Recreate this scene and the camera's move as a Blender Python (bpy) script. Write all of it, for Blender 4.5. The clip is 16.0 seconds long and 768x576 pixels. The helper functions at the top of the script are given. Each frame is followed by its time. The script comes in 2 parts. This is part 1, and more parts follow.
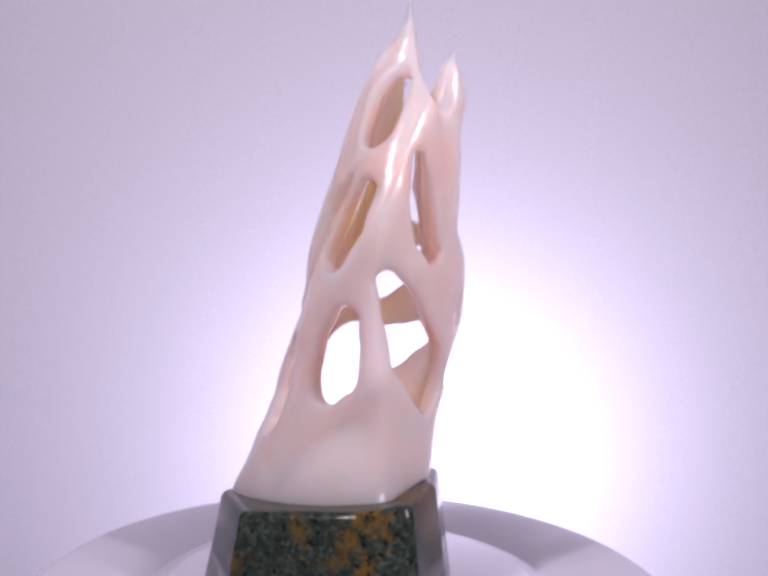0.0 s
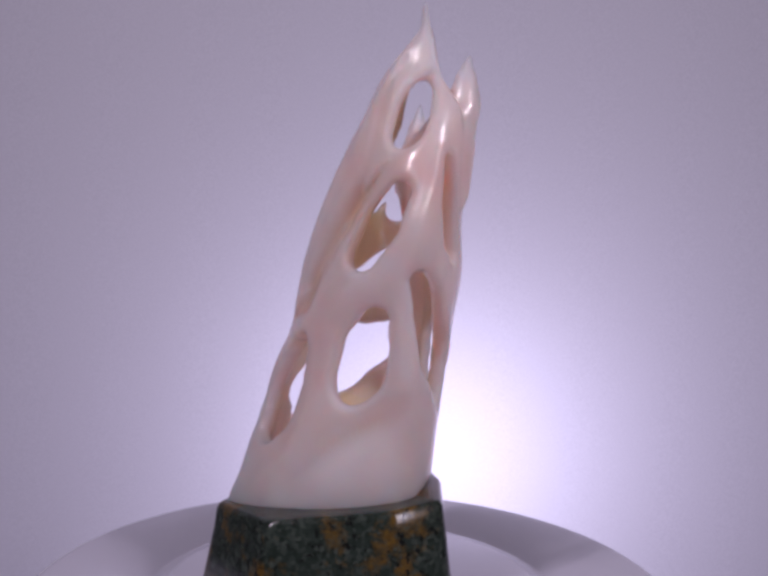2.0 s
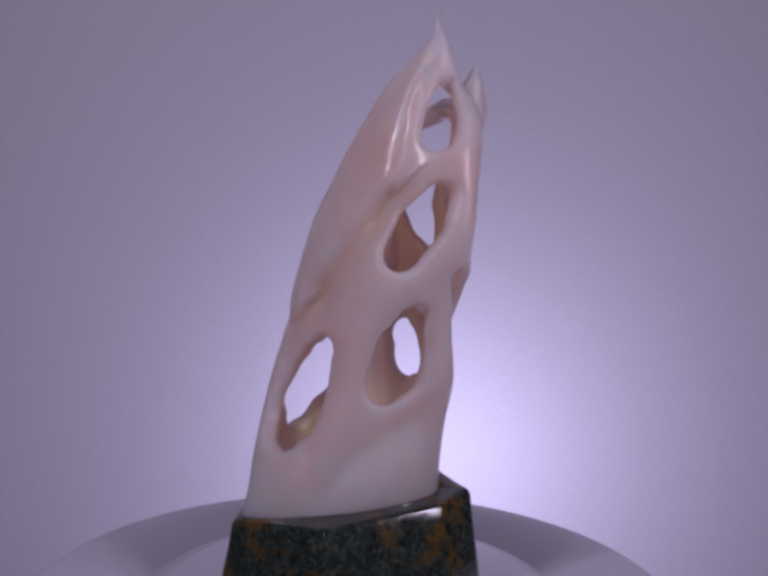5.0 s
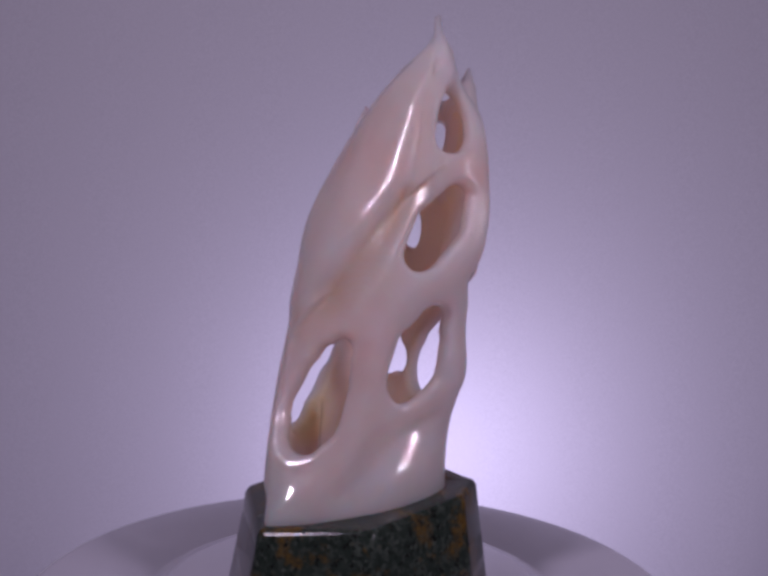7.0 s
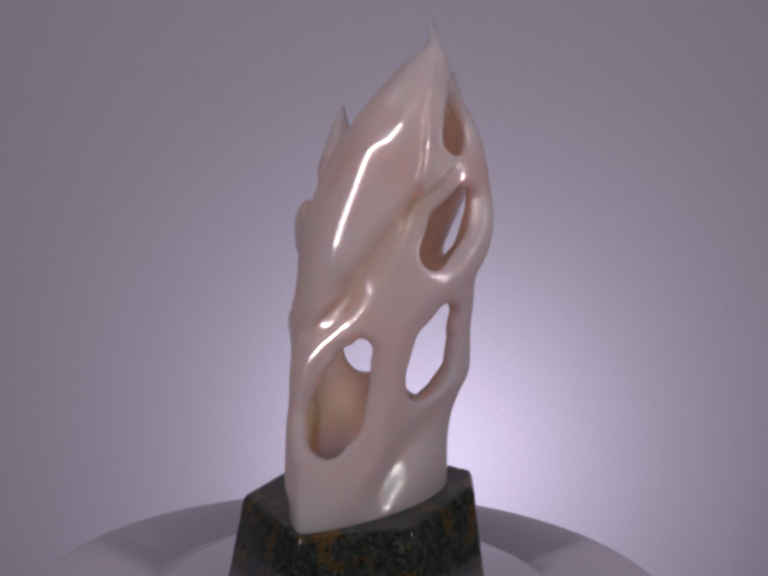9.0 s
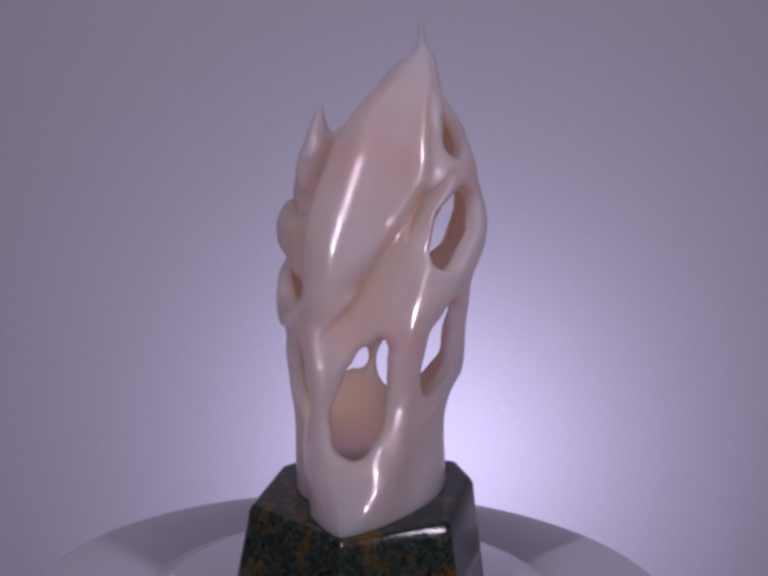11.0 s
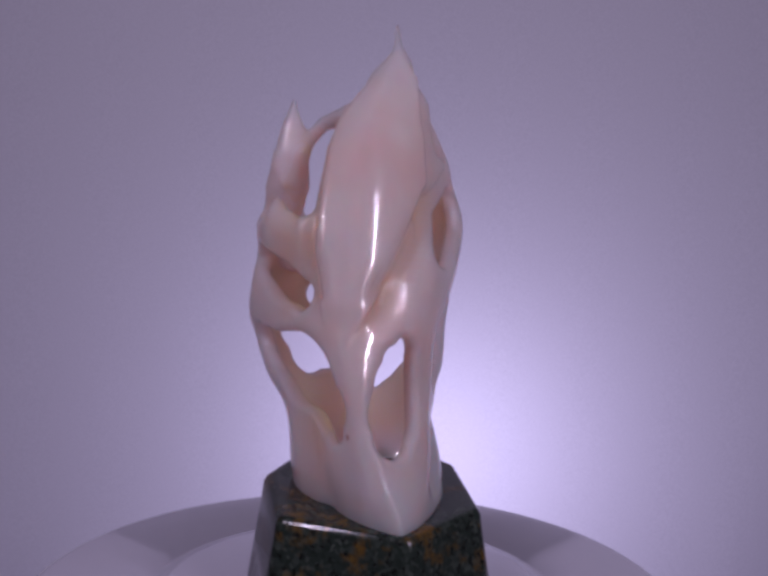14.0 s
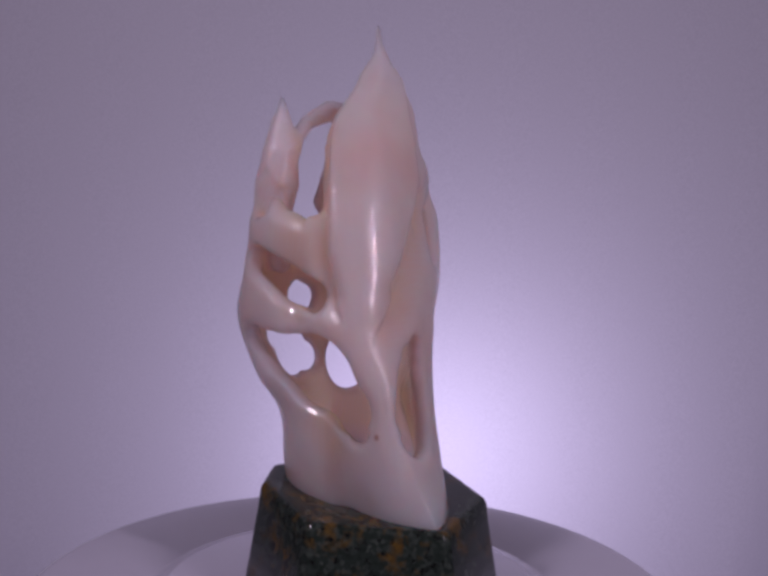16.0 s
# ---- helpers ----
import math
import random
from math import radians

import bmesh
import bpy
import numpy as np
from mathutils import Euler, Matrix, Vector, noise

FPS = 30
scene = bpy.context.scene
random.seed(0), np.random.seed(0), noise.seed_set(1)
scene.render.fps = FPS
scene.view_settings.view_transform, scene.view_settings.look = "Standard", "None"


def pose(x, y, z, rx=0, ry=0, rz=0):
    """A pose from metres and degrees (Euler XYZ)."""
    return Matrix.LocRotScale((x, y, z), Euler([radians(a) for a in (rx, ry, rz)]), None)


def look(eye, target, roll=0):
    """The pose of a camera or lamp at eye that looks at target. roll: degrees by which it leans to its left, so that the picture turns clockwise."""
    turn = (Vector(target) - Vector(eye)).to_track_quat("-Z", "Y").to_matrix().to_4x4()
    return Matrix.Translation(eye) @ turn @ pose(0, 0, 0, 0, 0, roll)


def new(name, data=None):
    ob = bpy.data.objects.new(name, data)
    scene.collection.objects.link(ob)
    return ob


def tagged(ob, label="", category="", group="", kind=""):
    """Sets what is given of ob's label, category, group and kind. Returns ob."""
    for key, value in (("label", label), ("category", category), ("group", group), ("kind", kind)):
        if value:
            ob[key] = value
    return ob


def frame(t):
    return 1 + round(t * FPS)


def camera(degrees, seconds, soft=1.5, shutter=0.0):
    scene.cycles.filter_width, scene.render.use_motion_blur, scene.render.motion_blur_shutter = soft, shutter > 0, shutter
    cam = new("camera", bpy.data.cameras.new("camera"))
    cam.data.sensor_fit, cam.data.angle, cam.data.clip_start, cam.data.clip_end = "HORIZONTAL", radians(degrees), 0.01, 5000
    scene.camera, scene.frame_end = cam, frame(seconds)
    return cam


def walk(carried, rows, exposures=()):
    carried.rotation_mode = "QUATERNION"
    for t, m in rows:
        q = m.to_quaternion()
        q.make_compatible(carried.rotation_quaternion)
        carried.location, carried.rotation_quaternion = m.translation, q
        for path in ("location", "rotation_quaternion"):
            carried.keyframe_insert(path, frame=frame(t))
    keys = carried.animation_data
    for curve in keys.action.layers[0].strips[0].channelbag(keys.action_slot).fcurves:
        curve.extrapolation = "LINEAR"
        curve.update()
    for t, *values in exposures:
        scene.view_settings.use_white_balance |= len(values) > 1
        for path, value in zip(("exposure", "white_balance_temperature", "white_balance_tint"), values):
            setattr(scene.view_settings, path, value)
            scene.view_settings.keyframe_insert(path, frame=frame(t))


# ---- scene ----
S = 0.30            # one modelling unit of the sculpture in metres
FLOOR = 0.418       # platter top lies this far below the modelling origin


def place(x, y, z):
    """Modelling units to metres, with the platter's top at z = 0."""
    return Vector((x * S, y * S, (z + FLOOR) * S))


# ---- camera ----
cam = camera(43.59, 16.0, soft=3.5)
EYE = place(0.0254, -1.0, -0.0272)
AIM = EYE + Vector((0.0, math.cos(-0.0743), math.sin(-0.0743)))
EXPOSURES = [
    (0.0, 1.26, 6300, 1), (0.5, 1.08, 6300, 2), (1.0, 0.87, 6270, 3), (1.5, 0.67, 6240, 4), (2.0, 0.46, 6180, 4), (2.5, 0.28, 6090, 5),
    (3.0, 0.13, 5970, 6), (3.5, 0.0, 5880, 7), (4.0, -0.06, 5800, 9), (6.5, -0.09, 5980, 15), (7.5, -0.11, 6180, 12), (8.5, -0.16, 6550, 3), (9.0, -0.18, 6620, 0),
    (11.5, -0.12, 5840, 12), (13.0, -0.11, 5750, 15), (16.0, -0.12, 6110, 16)]
walk(cam, [(0.0, look(EYE, AIM, 1.51)), (16.0, look(EYE, AIM, 1.51))], EXPOSURES)

# ---- light ----
world = bpy.data.worlds.new("world")
world.use_nodes = True
world.node_tree.nodes["Background"].inputs["Color"].default_value = (0.86, 0.69, 1.02, 1)
world.node_tree.nodes["Background"].inputs["Strength"].default_value = 0.205
scene.world = world


def area_lamp(name, eye, target, w, h, power, color):
    data = bpy.data.lights.new(name, "AREA")
    data.shape, data.size, data.size_y, data.energy, data.color = "RECTANGLE", w, h, power, color
    ob = new(name, data)
    ob.matrix_world = look(eye, target)
    return ob


# lamp behind the translucent back cloth
glow = bpy.data.lights.new("back_lamp", "POINT")
glow.energy, glow.shadow_soft_size, glow.color = 1.95, 0.02, (0.81, 0.69, 1.0)
new("back_lamp", glow).location = (0.048, 0.548, -0.060)
# two upright lamp bars on either side of the camera
area_lamp("bar_lamp", (-0.28, -0.31, 0.43), (0.0, 0.0, 0.12), 0.009, 0.26, 1.3, (1.0, 0.83, 0.97))
area_lamp("bar_lamp", (0.33, -0.29, 0.30), (0.0, 0.0, 0.12), 0.008, 0.28, 1.1, (1.0, 0.83, 0.97))


# ---- materials ----
def material(name, rough=0.5, color=(0.5, 0.5, 0.5)):
    mat = bpy.data.materials.new(name)
    mat.use_nodes = True
    b = mat.node_tree.nodes["Principled BSDF"]
    b.inputs["Roughness"].default_value = rough
    b.inputs["Base Color"].default_value = (*color, 1)
    return mat, mat.node_tree, b


def node(tree, kind, **values):
    n = tree.nodes.new(kind)
    for key, value in values.items():
        n.inputs[key.replace("_", " ")].default_value = value
    return n


def ramp(tree, fac, stops):
    n = tree.nodes.new("ShaderNodeValToRGB")
    el = n.color_ramp.elements
    while len(el) < len(stops):
        el.new(0.5)
    for e, (pos, col) in zip(el, stops):
        e.position, e.color = pos, (*col, 1)
    tree.links.new(fac, n.inputs["Fac"])
    return n.outputs["Color"]


def mix(tree, fac, a, b, how="MIX"):
    n = tree.nodes.new("ShaderNodeMix")
    n.data_type, n.blend_type = "RGBA", how
    for socket, v in ((n.inputs[0], fac), (n.inputs[6], a), (n.inputs[7], b)):
        if isinstance(v, (int, float)):
            socket.default_value = v
        elif isinstance(v, tuple):
            socket.default_value = (*v, 1)
        else:
            tree.links.new(v, socket)
    return n.outputs[2]


def relief(tree, b, height, strength, distance):
    n = node(tree, "ShaderNodeBump", Strength=strength, Distance=distance)
    tree.links.new(height, n.inputs["Height"])
    tree.links.new(n.outputs["Normal"], b.inputs["Normal"])


def opal_material():
    mat, tree, b = material("pink_opal", 0.25)
    b.inputs["Transmission Weight"].default_value = 0.38
    b.inputs["IOR"].default_value = 1.42
    co = tree.nodes.new("ShaderNodeTexCoord").outputs["Object"]
    big = node(tree, "ShaderNodeTexNoise", Scale=26.0, Detail=3.0)
    fine = node(tree, "ShaderNodeTexNoise", Scale=140.0, Detail=4.0)
    chisel = node(tree, "ShaderNodeTexNoise", Scale=75.0, Detail=1.0)
    for n in (big, fine, chisel):
        tree.links.new(co, n.inputs["Vector"])
    base = ramp(tree, big.outputs["Fac"], [(0.30, (0.92, 0.83, 0.845)), (0.50, (0.91, 0.78, 0.77)), (0.72, (0.89, 0.63, 0.61))])
    cloud = mix(tree, 0.12, base, fine.outputs["Color"], "SOFT_LIGHT")
    # ochre stone tone plus warm glow and shade of hollows, painted in by depth
    ochre_glow = tree.nodes.new("ShaderNodeAttribute")
    ochre_glow.attribute_name = "ochre_glow"
    col = mix(tree, ochre_glow.outputs["Fac"], cloud, ramp(tree, ochre_glow.outputs["Fac"], [(0.0, (0.88, 0.50, 0.42)), (0.5, (0.92, 0.62, 0.44)), (1.0, (0.96, 0.72, 0.44))]))
    # a few small brown inclusions
    pits = node(tree, "ShaderNodeTexVoronoi", Scale=52.0)
    tree.links.new(co, pits.inputs["Vector"])
    spot = ramp(tree, pits.outputs["Distance"], [(0.045, (1, 1, 1)), (0.08, (0, 0, 0))])
    rare = ramp(tree, pits.outputs["Color"], [(0.72, (0, 0, 0)), (0.76, (0.7, 0.7, 0.7))])
    col = mix(tree, mix(tree, 1.0, spot, rare, "MULTIPLY"), col, (0.42, 0.16, 0.08))
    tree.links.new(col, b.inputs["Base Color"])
    b.inputs["Subsurface Weight"].default_value = 1.0
    b.inputs["Subsurface Radius"].default_value = (1.0, 0.62, 0.5)
    b.inputs["Subsurface Scale"].default_value = 0.018
    b.inputs["Specular IOR Level"].default_value = 0.1
    b.inputs["Coat Weight"].default_value = 1.0
    b.inputs["Coat Roughness"].default_value = 0.02
    b.inputs["Coat IOR"].default_value = 1.7
    ripple = node(tree, "ShaderNodeBump", Strength=0.22, Distance=0.0016)
    tree.links.new(chisel.outputs["Fac"], ripple.inputs["Height"])
    tree.links.new(ripple.outputs["Normal"], b.inputs["Coat Normal"])
    relief(tree, b, mix(tree, 0.06, chisel.outputs["Fac"], fine.outputs["Fac"]), 0.45, 0.0020)
    milky = tree.nodes.new("ShaderNodeBsdfTranslucent")
    tree.links.new(col, milky.inputs["Color"])
    both = node(tree, "ShaderNodeMixShader", Fac=0.24)
    tree.links.new(b.outputs[0], both.inputs[1])
    tree.links.new(milky.outputs[0], both.inputs[2])
    tree.links.new(both.outputs[0], tree.nodes["Material Output"].inputs["Surface"])
    return mat


def granite_material():
    mat, tree, b = material("mottled_stone", 0.12)
    co = tree.nodes.new("ShaderNodeTexCoord").outputs["Object"]
    cells = node(tree, "ShaderNodeTexVoronoi", Scale=800.0)
    patch = node(tree, "ShaderNodeTexNoise", Scale=85.0, Detail=6.0, Roughness=0.7)
    speck = node(tree, "ShaderNodeTexNoise", Scale=420.0, Detail=4.0, Roughness=0.6)
    cloud = node(tree, "ShaderNodeTexNoise", Scale=110.0, Detail=3.0)
    for n in (cells, patch, speck, cloud):
        tree.links.new(co, n.inputs["Vector"])
    grey = ramp(tree, cells.outputs["Color"], [(0.1, (0.010, 0.015, 0.012)), (0.5, (0.024, 0.033, 0.027)), (0.92, (0.075, 0.090, 0.075))])
    grey = mix(tree, cloud.outputs["Fac"], grey, (0.017, 0.024, 0.019))
    ochre = ramp(tree, patch.outputs["Fac"], [(0.51, (0, 0, 0)), (0.64, (0.95, 0.95, 0.95))])
    col = mix(tree, ochre, grey, mix(tree, speck.outputs["Fac"], (0.040, 0.018, 0.004), (0.150, 0.088, 0.018)))
    vein = tree.nodes.new("ShaderNodeVectorMath")
    vein.operation = "DISTANCE"
    tree.links.new(co, vein.inputs[0])
    vein.inputs[1].default_value = (0.016, -0.014, 0.033)
    brown = ramp(tree, vein.outputs["Value"], [(0.010, (0.8, 0.8, 0.8)), (0.020, (0, 0, 0))])
    col = mix(tree, brown, col, mix(tree, speck.outputs["Fac"], (0.050, 0.022, 0.006), (0.120, 0.062, 0.016)))
    black = ramp(tree, speck.outputs["Fac"], [(0.36, (1, 1, 1)), (0.43, (0, 0, 0))])
    col = mix(tree, black, col, (0.008, 0.009, 0.008))
    tree.links.new(col, b.inputs["Base Color"])
    b.inputs["Specular IOR Level"].default_value = 0.35
    worn = ramp(tree, patch.outputs["Fac"], [(0.35, (0.07, 0.07, 0.07)), (0.65, (0.20, 0.20, 0.20))])
    tree.links.new(worn, b.inputs["Roughness"])
    relief(tree, b, mix(tree, 0.5, speck.outputs["Fac"], cloud.outputs["Fac"]), 0.12, 0.0006)
    return mat


def cloth_material():
    mat, tree, b = material("white_cloth", 0.9, (0.8, 0.8, 0.82))
    co = tree.nodes.new("ShaderNodeTexCoord").outputs["Object"]
    weave = node(tree, "ShaderNodeTexNoise", Scale=900.0, Detail=2.0)
    tree.links.new(co, weave.inputs["Vector"])
    col = ramp(tree, weave.outputs["Fac"], [(0.3, (0.76, 0.75, 0.78)), (0.7, (0.84, 0.83, 0.86))])
    tree.links.new(col, b.inputs["Base Color"])
    through_light = tree.nodes.new("ShaderNodeBsdfTranslucent")
    tree.links.new(col, through_light.inputs["Color"])
    both = node(tree, "ShaderNodeMixShader", Fac=0.5)
    tree.links.new(b.outputs[0], both.inputs[1])
    tree.links.new(through_light.outputs[0], both.inputs[2])
    tree.links.new(both.outputs[0], tree.nodes["Material Output"].inputs["Surface"])
    return mat


def platter_material(name, value, gloss):
    mat, tree, b = material(name, gloss)
    co = tree.nodes.new("ShaderNodeTexCoord").outputs["Object"]
    smear = node(tree, "ShaderNodeTexNoise", Scale=25.0, Detail=5.0)
    tree.links.new(co, smear.inputs["Vector"])
    rough = ramp(tree, smear.outputs["Fac"], [(0.3, (gloss * 0.8,) * 3), (0.7, (gloss * 1.25,) * 3)])
    tree.links.new(rough, b.inputs["Roughness"])
    col = ramp(tree, smear.outputs["Fac"], [(0.3, (value * 0.94, value * 0.91, value * 1.07)), (0.7, (value * 0.99, value * 0.95, value * 1.12))])
    tree.links.new(col, b.inputs["Base Color"])
    return mat


def room_material():
    mat, tree, b = material("grey_room_paint", 0.8)
    co = tree.nodes.new("ShaderNodeTexCoord").outputs["Object"]
    stain = node(tree, "ShaderNodeTexNoise", Scale=3.0, Detail=4.0)
    tree.links.new(co, stain.inputs["Vector"])
    tree.links.new(ramp(tree, stain.outputs["Fac"], [(0.3, (0.13, 0.125, 0.135)), (0.7, (0.19, 0.18, 0.195))]), b.inputs["Base Color"])
    return mat


OPAL, GRANITE, CLOTH, PLATTER = opal_material(), granite_material(), cloth_material(), platter_material("white_plastic", 0.46, 0.09)
ROOM = room_material()
PAD = platter_material("pale_mat", 0.56, 0.14)


# ---- building helpers ----
def part(name, bm, mat, parent=None, label="", smooth=True):
    """Links a bmesh as one mesh object."""
    me = bpy.data.meshes.new(name)
    bmesh.ops.recalc_face_normals(bm, faces=bm.faces)
    bm.to_mesh(me)
    bm.free()
    me.materials.append(mat)
    me.polygons.foreach_set("use_smooth", [smooth] * len(me.polygons))
    ob = new(name, me)
    ob.parent = parent
    return tagged(ob, label=label)


def lathe(profile, steps=160):
    """A turned body from (radius, height) pairs, closed on the axis."""
    bm = bmesh.new()
    rings = []
    for r, z in profile:
        if r == 0:
            rings.append([bm.verts.new((0, 0, z))])
        else:
            rings.append([bm.verts.new((r * math.cos(k * math.tau / steps), r * math.sin(k * math.tau / steps), z)) for k in range(steps)])
    for a, b in zip(rings, rings[1:]):
        for k in range(steps):
            j = (k + 1) % steps
            loop = [v for v in (a[k % len(a)], a[j % len(a)], b[j % len(b)], b[k % len(b)])]
            bm.faces.new(list(dict.fromkeys(loop)))
    return bm


def slab(x0, x1, y0, y1, z0, z1):
    bm = bmesh.new()
    bmesh.ops.create_cube(bm, size=1)
    bmesh.ops.scale(bm, vec=(x1 - x0, y1 - y0, z1 - z0), verts=bm.verts)
    bmesh.ops.translate(bm, vec=((x0 + x1) / 2, (y0 + y1) / 2, (z0 + z1) / 2), verts=bm.verts)
    return bm


# ---- setting: a white cloth backdrop in a dim room ----
FLOOR_Z = -0.42


def back_cloth():
    """A hanging sheet with slow folds that sweeps forward onto the floor."""
    bm = bmesh.new()
    line = [(0.40, 0.75 - 0.05 * k) for k in range(21)]
    line += [(0.25 + 0.15 * math.cos(a), FLOOR_Z + 0.152 - 0.15 * math.sin(a)) for a in [math.pi / 2 * k / 10 for k in range(11)]]
    line += [(0.0, FLOOR_Z + 0.002), (-0.9, FLOOR_Z + 0.002)]
    rows = []
    for y, z in line:
        rows.append([bm.verts.new((-0.8 + 0.05 * k, y + 0.0015 * math.sin(0.9 * k) * (y > 0.39), z)) for k in range(33)])
    for a, b in zip(rows, rows[1:]):
        for k in range(32):
            bm.faces.new((a[k], a[k + 1], b[k + 1], b[k]))
    return tagged(part("backdrop", bm, CLOTH), "white translucent cloth backdrop glowing from a lamp behind", "backdrop", kind="structure")


back_cloth()
tagged(part("wall_west", slab(-0.81, -0.8, -0.9, 0.6, FLOOR_Z, 0.75), ROOM, smooth=False), "plain dim grey side wall of the room", "wall", kind="structure")
tagged(part("wall_east", slab(0.8, 0.81, -0.9, 0.6, FLOOR_Z, 0.75), ROOM, smooth=False), "plain dim grey side wall of the room", "wall", kind="structure")
tagged(part("wall_south", slab(-0.8, 0.8, -0.91, -0.9, FLOOR_Z, 0.75), ROOM, smooth=False), "plain dim grey wall behind the camera", "wall", kind="structure")
tagged(part("ceiling", slab(-0.8, 0.8, -0.9, 0.46, 0.75, 0.76), ROOM, smooth=False), "plain dim grey ceiling over the table", "ceiling", kind="structure")
tagged(part("floor", slab(-1.2, 1.2, -1.2, 1.2, FLOOR_Z - 0.03, FLOOR_Z - 0.001), PLATTER, smooth=False), "pale floor under the cloth backdrop", "floor", kind="structure")

# ---- turntable ----
R_DISC = 0.3395 * S
turntable = tagged(new("turntable"), "round white glossy plastic turntable under the sculpture", "turntable")
edge = [(R_DISC - 0.003 + 0.004 * math.sin(a), -0.004 + 0.004 * math.cos(a)) for a in [math.pi / 2 * k / 8 for k in range(9)]]
platter = part("platter", lathe([(0, 0.0), (0.206 * S, 0.0), (0.211 * S, -0.0015), (0.219 * S, -0.0015), (0.226 * S, 0.0)] + edge + [(R_DISC - 0.002, -0.014), (0, -0.014)]), PLATTER, turntable, "smooth white platter with a rounded rim")
part("pad", lathe([(0, 0.0005), (0.195 * S, 0.0005), (0.2 * S, 0.0), (0.2 * S, -0.001), (0, -0.001)]), PAD, turntable, "pale round mat on the platter")
part("drive_base", lathe([(0, -0.0142), (0.06, -0.0142), (0.065, -0.018), (0.066, -0.06), (0, -0.06)]), PLATTER, turntable, "white round motor base of the turntable")
tagged(part("pedestal", lathe([(0, -0.0602), (0.075, -0.0602), (0.078, -0.064), (0.078, FLOOR_Z + 0.003), (0, FLOOR_Z + 0.003)], 64), PLATTER), "plain white column that carries the turntable", "pedestal")

# ---- sculpture ----
# horizontal sections of the carving: height, then centre x and y, mean radius, and the two- and three-lobed terms of the outline
SECTIONS = [
    (-0.345, -0.0235, -0.0125, 0.0940, 0.0110, -0.0047, -0.0080, 0.0060),
    (-0.317, -0.0195, -0.0113, 0.0900, 0.0099, -0.0047, -0.0067, 0.0066),
    (-0.291, -0.0138, -0.0086, 0.0895, 0.0089, -0.0044, -0.0047, 0.0073),
    (-0.238, -0.0028, -0.0064, 0.0870, 0.0046, -0.0055, -0.0039, 0.0072),
    (-0.186, 0.0132, -0.0060, 0.0928, -0.0021, 0.0010, -0.0048, 0.0109),
    (-0.134, 0.0233, -0.0027, 0.0953, -0.0048, 0.0085, -0.0037, 0.0099),
    (-0.082, 0.0278, -0.0113, 0.0944, -0.0103, 0.0076, -0.0012, 0.0062),
    (-0.031, 0.0316, -0.0171, 0.0936, -0.0205, 0.0079, -0.0011, 0.0048),
    (0.019, 0.0417, -0.0217, 0.0827, -0.0182, 0.0077, -0.0037, 0.0026),
    (0.070, 0.0507, -0.0286, 0.0695, -0.0134, 0.0091, -0.0047, -0.0015),
    (0.120, 0.0479, -0.0539, 0.0359, 0.0022, -0.0055, 0.0026, -0.0077),
    (0.148, 0.0470, -0.0590, 0.0130, 0, 0, 0, 0),
    (0.160, 0.0455, -0.0600, 0.0010, 0, 0, 0, 0),
]
# openings cut through the wall: each a tapered stroke of bearings in degrees, heights and half widths
OPENINGS = [
    [(249, -0.127, 0.014), (245, -0.155, 0.025), (244, -0.182, 0.030)],
    [(270, -0.086, 0.009), (281, -0.115, 0.019), (296, -0.155, 0.028), (318, -0.180, 0.032), (328, -0.193, 0.029)],
    [(276, 0.030, 0.004), (284, -0.010, 0.011), (294, -0.044, 0.015), (302, -0.060, 0.011)],
    [(245, 0.058, 0.021), (246, 0.083, 0.024), (262, 0.112, 0.010)],
    [(251, -0.006, 0.012), (243, -0.035, 0.021), (235, -0.062, 0.018)],
    [(192, -0.160, 0.012), (185, -0.176, 0.021), (181, -0.194, 0.027), (177, -0.222, 0.031), (173, -0.240, 0.022)],
    [(62, -0.160, 0.016), (75, -0.172, 0.025), (95, -0.184, 0.037), (112, -0.186, 0.041), (126, -0.214, 0.030), (132, -0.236, 0.014)],
    [(69, -0.074, 0.015), (92, -0.099, 0.018), (112, -0.109, 0.016)],
    [(99, 0.075, 0.009), (104, 0.030, 0.010), (107, -0.018, 0.010)],
    [(72, 0.012, 0.012), (72, -0.018, 0.014)],
    [(28, -0.002, 0.015), (18, -0.027, 0.023), (5, -0.040, 0.021)],
    [(0, -0.120, 0.014), (10, -0.114, 0.014)],
    [(25, -0.160, 0.018), (16, -0.177, 0.027), (3, -0.184, 0.016)],
    [(334, 0.066, 0.024), (310, 0.062, 0.020)],
]
# flame tips: bearing and height along the upper rim
CROWN = [(0, 0.0), (30, -0.03), (50, -0.01), (75, 0.02), (88, -0.02), (104, -0.03), (110, 0.06), (117, 0.15), (130, 0.19), (262, 0.19), (276, 0.13), (288, 0.07), (300, 0.06), (332, 0.09), (350, 0.04), (360, 0.0)]
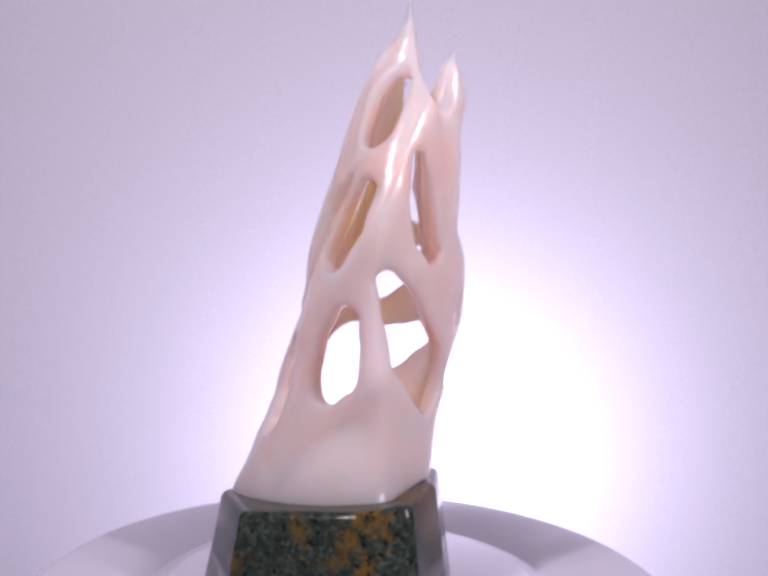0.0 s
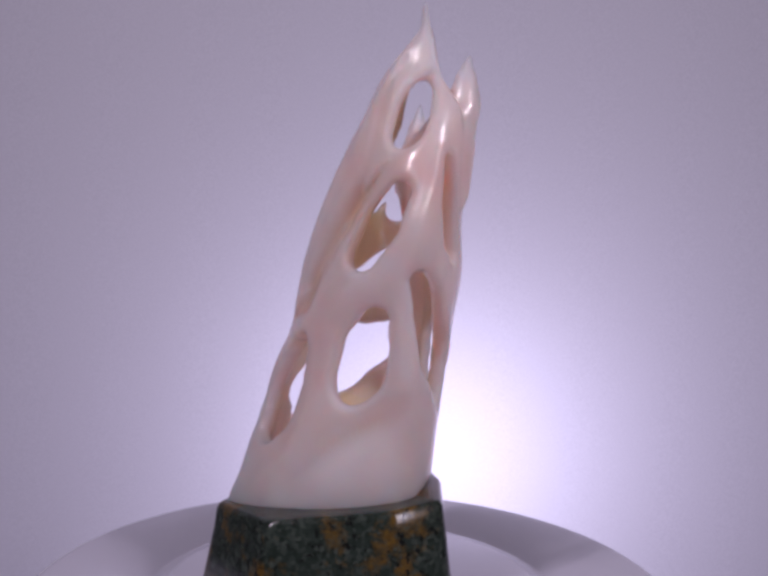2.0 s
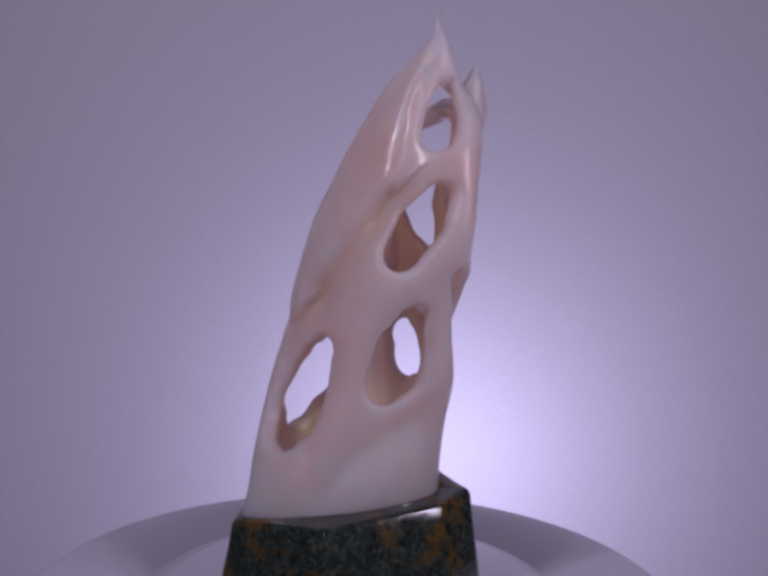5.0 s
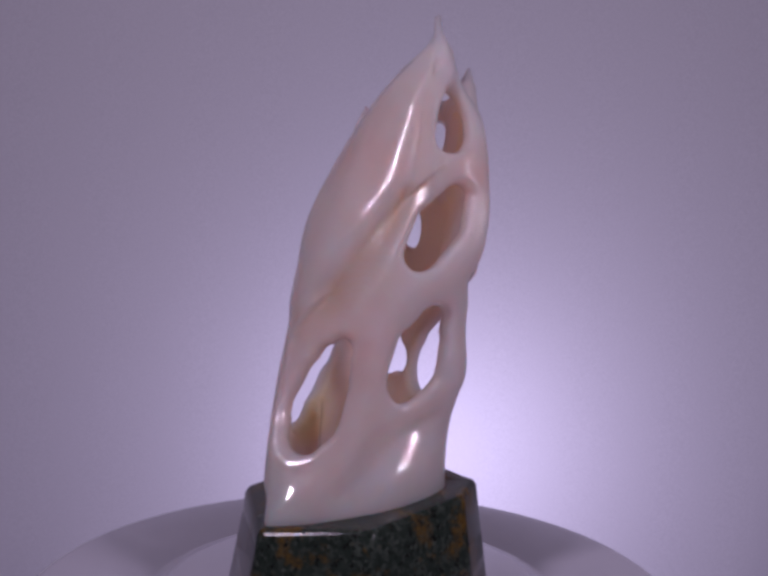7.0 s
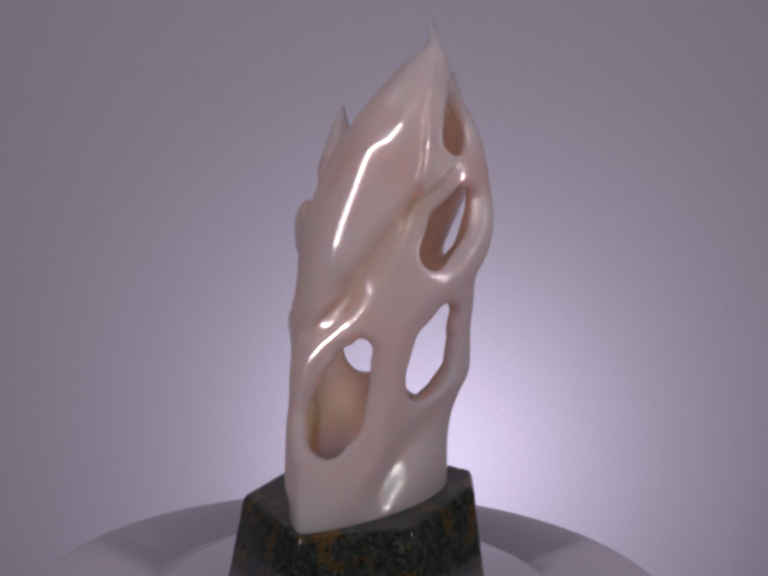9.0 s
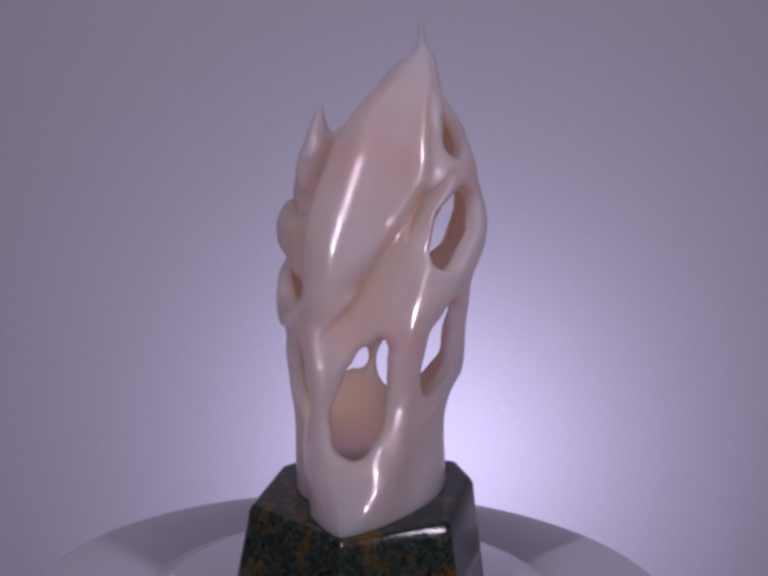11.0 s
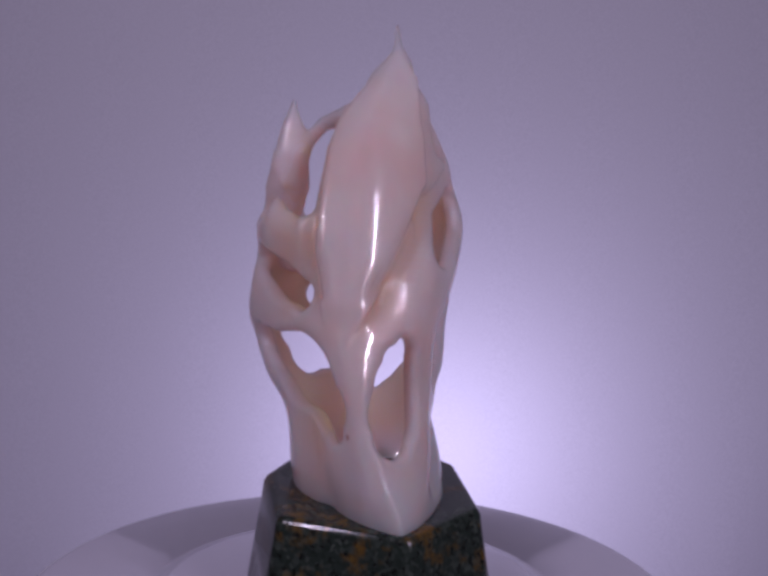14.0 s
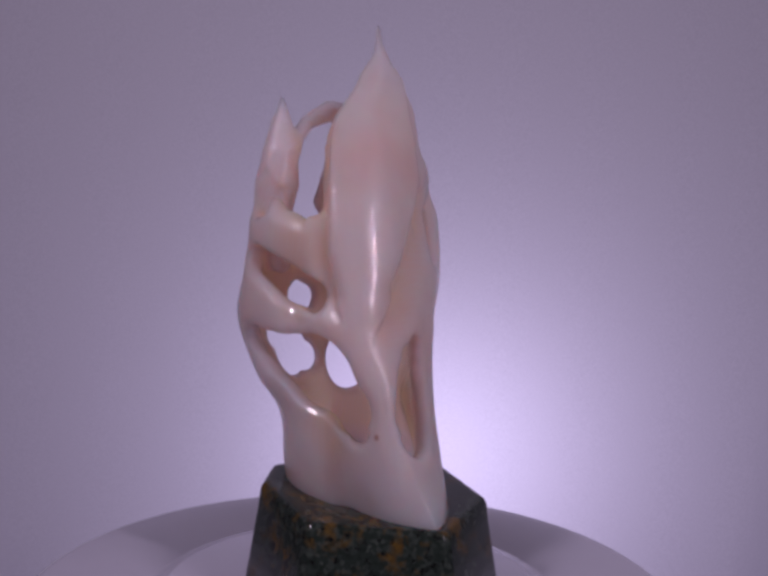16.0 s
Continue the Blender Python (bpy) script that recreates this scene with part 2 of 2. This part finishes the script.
# horns: a row of places and radii, foot to tip
HORNS = [
    [(0.076, -0.067, 0.0, 0.014), (0.080, -0.072, 0.07, 0.016), (0.0825, -0.075, 0.108, 0.011), (0.0845, -0.077, 0.132, 0.0015)],
    [(0.076, 0.044, -0.080, 0.010), (0.075, 0.050, -0.03, 0.014), (0.076, 0.050, 0.005, 0.022), (0.074, 0.050, 0.035, 0.019), (0.075, 0.048, 0.068, 0.011), (0.0765, 0.046, 0.096, 0.0015)],
    [(0.066, 0.040, 0.044, 0.007), (0.079, 0.010, 0.072, 0.008), (0.088, -0.030, 0.088, 0.012), (0.081, -0.070, 0.084, 0.013)],
    [(0.046, -0.070, 0.115, 0.010), (0.046, -0.064, 0.148, 0.006), (0.0445, -0.058, 0.176, 0.001)],
]
# swells and hollows of the surface: depth (hollows positive), half width, the steep side, then bearings and heights along the stroke
STROKES = [
    (0.013, 0.040, 1, [(218, -0.012), (205, -0.035), (188, -0.068), (175, -0.098)]),
    (0.006, 0.030, 0, [(168, -0.118), (161, -0.140)]),
    (0.005, 0.024, 1, [(210, 0.110), (220, 0.060), (222, 0.005), (212, -0.028)]),
    (0.011, 0.018, -1, [(115, 0.110), (116, 0.030), (120, -0.066), (130, -0.108)]),
    (0.007, 0.018, 0, [(210, -0.290), (228, -0.262), (248, -0.243), (266, -0.225)]),
    (0.012, 0.036, 0, [(112, -0.330), (106, -0.240)]),
    (0.010, 0.022, 0, [(98, -0.120), (97, -0.040), (99, 0.060)]),
    (-0.006, 0.018, 0, [(50, -0.200), (55, -0.130), (62, -0.080)]),
    (-0.004, 0.016, 0, [(166, -0.320), (205, -0.270), (213, -0.200), (214, -0.150)]),
    (-0.004, 0.012, 0, [(152, -0.290), (149, -0.220), (149, -0.150)]),
    (-0.005, 0.030, 0, [(152, 0.100), (156, 0.050), (159, 0.000), (155, -0.055), (149, -0.110)]),
    (-0.003, 0.012, 0, [(282, -0.080), (266, -0.120), (272, -0.190)]),
    (-0.002, 0.014, 0, [(262, 0.030), (230, 0.010), (214, -0.060)]),
    (-0.002, 0.014, 0, [(266, -0.060), (240, -0.095), (216, -0.130)]),
]


def smax(a, b, k):
    h = np.maximum(k - np.abs(a - b), 0) / k
    return np.maximum(a, b) + h * h * k * 0.25


def section_at(z, tab):
    """The section's terms at a height, gliding from row to row."""
    z = min(max(z, tab[0, 0]), tab[-1, 0])
    i = int(np.clip(np.searchsorted(tab[:, 0], z) - 1, 0, len(tab) - 2))
    slopes = np.gradient(tab[:, 1:], tab[:, 0], axis=0)
    h = tab[i + 1, 0] - tab[i, 0]
    f = (z - tab[i, 0]) / h
    return ((2 * f ** 3 - 3 * f ** 2 + 1) * tab[i, 1:] + (f ** 3 - 2 * f ** 2 + f) * h * slopes[i]
            + (3 * f ** 2 - 2 * f ** 3) * tab[i + 1, 1:] + (f ** 3 - f ** 2) * h * slopes[i + 1])


def carving_field(step):
    """Signed distance of the hollow flame carving on a grid of modelling units."""
    xs, ys, zs = np.arange(-0.15, 0.19, step), np.arange(-0.19, 0.15, step), np.arange(-0.352, 0.20, step)
    tab = np.array(SECTIONS)
    al = np.radians(np.arange(0, 360, 5))
    wave = np.stack([np.cos(al), np.sin(al), 1 + 0 * al, np.cos(2 * al), np.sin(2 * al), np.cos(3 * al), np.sin(3 * al)])
    gx, gy = np.meshgrid(xs, ys, indexing="ij")
    field = np.empty((len(xs), len(ys), len(zs)))
    ochre_glow = np.empty_like(field)
    for k, z in enumerate(zs):
        q = section_at(z, tab)
        supports = q @ wave
        outer = np.full(gx.shape, -9.0)
        for a, h in zip(al, supports):
            np.maximum(outer, gx * math.cos(a) + gy * math.sin(a) - h, out=outer)
        phi = np.degrees(np.arctan2(gy - q[1], gx - q[0])) % 360
        skin = outer
        for depth, width, steep, line in STROKES:
            away, side = np.full(gx.shape, 9.0), np.zeros(gx.shape)
            for (p0, z0), (p1, z1) in zip(line, line[1:]):
                u, v = np.radians((phi - p0 + 180) % 360 - 180) * 0.092, z - z0
                du, dv = radians(p1 - p0) * 0.092, z1 - z0
                f = np.clip((u * du + v * dv) / (du * du + dv * dv), 0, 1)
                gap = np.hypot(u - f * du, v - f * dv)
                side = np.where(gap < away, du * v - dv * u, side)
                away = np.minimum(away, gap)
            spread = np.where(side * steep < 0, 0.35 * width, width)
            outer = outer + depth * np.exp(-(away / spread) ** 2)
        cut = np.full(gx.shape, 9.0)
        for line in OPENINGS:
            slot = np.full(gx.shape, 9.0)
            for (p0, z0, r0), (p1, z1, r1) in zip(line, line[1:]):
                u, v = np.radians((phi - p0 + 180) % 360 - 180) * 0.092, z - z0
                du, dv = radians((p1 - p0 + 180) % 360 - 180) * 0.092, z1 - z0
                f = np.clip((u * du + v * dv) / (du * du + dv * dv), 0, 1)
                slot = np.minimum(slot, np.hypot(u - f * du, v - f * dv) - r0 - f * (r1 - r0))
            cut = -smax(-cut, -slot, 0.008)
        top = (z - np.interp(phi, *np.array(CROWN).T)) * 0.5
        hollow = smax(outer + 0.019, np.full(gx.shape, -0.318 - z), 0.06)
        solid = smax(outer, -hollow, 0.012)
        solid = smax(solid, -cut, 0.009)
        solid = smax(solid, top, 0.012)
        # tint by depth below the skin, painting light through thin walls into hollows
        depth_tint = np.clip((-skin - 0.004) / 0.020, 0, 1) * np.clip((z + 0.29) / 0.03, 0, 1)
        for line in HORNS:
            horn = np.full(gx.shape, 9.0)
            for (x0, y0, z0, r0), (x1, y1, z1, r1) in zip(line, line[1:]):
                d = np.array([x1 - x0, y1 - y0, z1 - z0])
                f = np.clip(((gx - x0) * d[0] + (gy - y0) * d[1] + (z - z0) * d[2]) / (d @ d), 0, 1)
                horn = np.minimum(horn, np.sqrt((gx - x0 - f * d[0]) ** 2 + (gy - y0 - f * d[1]) ** 2 + (z - z0 - f * d[2]) ** 2) - r0 - f * (r1 - r0))
            solid = -smax(-solid, -horn, 0.014)
            depth_tint = depth_tint * np.clip(horn / 0.006, 0, 1)
        field[:, :, k] = np.maximum(solid, -0.340 - z)
        ochre_glow[:, :, k] = depth_tint
    return xs, ys, zs, field, ochre_glow


def net_surface(xs, ys, zs, field, ochre_glow):
    """Surface nets: one vertex in each cell that the surface crosses, one quad over each crossed edge."""
    inside = field < 0
    shape = tuple(n - 1 for n in field.shape)
    total, count, tint = np.zeros(shape + (3,)), np.zeros(shape), np.zeros(shape)
    corners = [(i, j, k) for i in (0, 1) for j in (0, 1) for k in (0, 1)]

    def block(a, c):
        return a[c[0]:c[0] + shape[0], c[1]:c[1] + shape[1], c[2]:c[2] + shape[2]]

    for a in corners:
        for axis in range(3):
            if a[axis]:
                continue
            b = tuple(1 if n == axis else a[n] for n in range(3))
            fa, fb = block(field, a), block(field, b)
            crossed = (fa < 0) != (fb < 0)
            part_way = np.where(crossed, fa / np.where(crossed, fa - fb, 1), 0)
            for n in range(3):
                total[..., n] += np.where(crossed, a[n] + (part_way if n == axis else 0), 0)
            count += crossed
    used = count > 0
    index = np.full(shape, -1)
    index[used] = np.arange(used.sum())
    where = np.argwhere(used)
    origin, step = np.array([xs[0], ys[0], zs[0]]), xs[1] - xs[0]
    points = origin + (where + total[used] / count[used][:, None]) * step
    quads = []
    for axis in range(3):
        o1, o2 = [n for n in range(3) if n != axis]
        lo = [slice(1, -1)] * 3
        lo[axis] = slice(0, -1)
        hi = list(lo)
        hi[axis] = slice(1, None)
        fa, fb = inside[tuple(lo)], inside[tuple(hi)]
        for way in (True, False):
            cell = np.argwhere((fa == way) & (fb != way))
            cell[:, o1] += 1
            cell[:, o2] += 1
            around = []
            for d1, d2 in ((0, 0), (1, 0), (1, 1), (0, 1)):
                c = cell.copy()
                c[:, o1] -= d1
                c[:, o2] -= d2
                around.append(index[c[:, 0], c[:, 1], c[:, 2]])
            flip = way != (axis == 1)
            quads.append(np.stack(around if flip else around[::-1], 1))
    return points, np.concatenate(quads), ochre_glow[:-1, :-1, :-1][used]


def relax(points, quads, rounds):
    """Evens out the grid's terraces."""
    pairs = np.concatenate([quads[:, [0, 1]], quads[:, [1, 2]], quads[:, [2, 3]], quads[:, [3, 0]]])
    for r in range(rounds):
        for pull in (0.5, -0.52):
            near, n = np.zeros_like(points), np.zeros(len(points))
            for a, b in ((0, 1), (1, 0)):
                for d in range(3):
                    near[:, d] += np.bincount(pairs[:, a], points[pairs[:, b], d], len(points))
                n += np.bincount(pairs[:, a], minlength=len(points))
            points = points + pull * (near / n[:, None] - points)
    return points


def flame_carving(parent):
    points, quads, ochre_glow = net_surface(*carving_field(0.0026))
    points = relax(points, quads, 3)
    points = points * S + np.array([0, 0, FLOOR * S])
    me = bpy.data.meshes.new("flame_carving")
    me.from_pydata(points.tolist(), [], quads.tolist())
    me.attributes.new("ochre_glow", "FLOAT", "POINT").data.foreach_set("value", ochre_glow.astype(np.float32))
    me.materials.append(OPAL)
    me.polygons.foreach_set("use_smooth", [True] * len(me.polygons))
    ob = new("flame_carving", me)
    ob.parent = parent
    return tagged(ob, "polished pale pink translucent stone pierced with flame openings")


def stone_base(parent):
    """An eight-sided plinth that widens downwards, with rounded corners, worn upper edges and a slightly sloping top."""
    plan = [(-0.108, -0.088), (0.005, -0.126), (0.056, -0.115), (0.083, -0.034), (0.090, 0.040), (0.057, 0.080), (-0.050, 0.107), (-0.144, 0.014)]
    sides, corner = len(plan), 0.010

    def outline(grow):
        """The plan with each corner rounded, widened by grow."""
        ring = []
        for k in range(sides):
            p, before, after = Vector(plan[k]), Vector(plan[k - 1]), Vector(plan[(k + 1) % sides])
            d0, d1 = (p - before).normalized(), (after - p).normalized()
            n0, n1 = Vector((d0.y, -d0.x)), Vector((d1.y, -d1.x))
            centre = p - (n0 + n1) / (1 + n0.dot(n1)) * corner
            for f in range(7):
                n = n0.lerp(n1, f / 6).normalized()
                ring.append(centre + n * (corner + grow))
        return ring

    soft = 0.006
    levels = [(-0.4165, 0.017), (-0.375, 0.010), (-0.335, 0.0035), (-0.311 - soft, 0.001)]
    levels += [(-0.311 - soft + soft * math.sin(a), soft * (math.cos(a) - 1)) for a in [math.pi / 2 * k / 5 for k in range(1, 6)]]
    bm = bmesh.new()
    rings = []
    for z, grow in levels:
        slope = min(1.0, max(0.0, (z + 0.418) / 0.08)) * 0.11
        rings.append([bm.verts.new(place(v.x, v.y, z + slope * (v.x - 0.4 * v.y + 0.02))) for v in outline(grow)])
    for a, b in zip(rings, rings[1:]):
        for k in range(len(a)):
            j = (k + 1) % len(a)
            bm.faces.new((a[k], a[j], b[j], b[k]))
    # worn top: uneven, with a swell of stone left standing against the foot of the carving
    edge_ring = [place(v.x, v.y, 0) for v in outline(-soft)]
    for inward in (0.93, 0.85, 0.76, 0.66, 0.55, 0.43, 0.3):
        ring = []
        for p in edge_ring:
            x, y = p.x / S * inward, p.y / S * inward
            swell = 0.015 * math.exp(-((x - 0.054) ** 2 + (y + 0.040) ** 2) / 0.030 ** 2)
            wear = 0.0035 * noise.noise(Vector((x * 28, y * 28, 3.0)))
            ring.append(bm.verts.new(place(x, y, -0.311 + 0.11 * (x - 0.4 * y + 0.02) + swell + wear * (1 - inward) * 4)))
        rings.append(ring)
        for k in range(len(ring)):
            j = (k + 1) % len(ring)
            bm.faces.new((rings[-2][k], rings[-2][j], ring[j], ring[k]))
    bm.faces.new(rings[-1])
    bm.faces.new(rings[0][::-1])
    return part("stone_base", bm, GRANITE, parent, "dark green stone plinth mottled with ochre and black")


sculpture = tagged(new("sculpture"), "pale pink stone flame sculpture on a dark mottled stone plinth", "sculpture")
stone_base(sculpture)
flame_carving(sculpture)


# ---- motion ----
TURN = [(0, 0.0), (0.5, 3.6), (1, 8.3), (1.5, 12.7), (2, 16.5), (2.5, 20.6), (3, 24.4), (3.5, 29.8), (4, 33.4), (6.5, 55.0), (7, 58.7), (7.5, 63.3), (8, 67.1), (8.5, 71.5), (9, 75.8), (11.5, 97.3), (12, 101.3), (12.5, 105.5), (13, 109.8), (13.5, 113.7), (14, 117.7), (14.5, 122.2), (15, 126.4), (15.5, 130.5), (16, 134.7)]


def motions():
    for thing in (sculpture, turntable):
        walk(thing, [(t, pose(0, 0, 0, 0, 0, a)) for t, a in TURN])


motions()
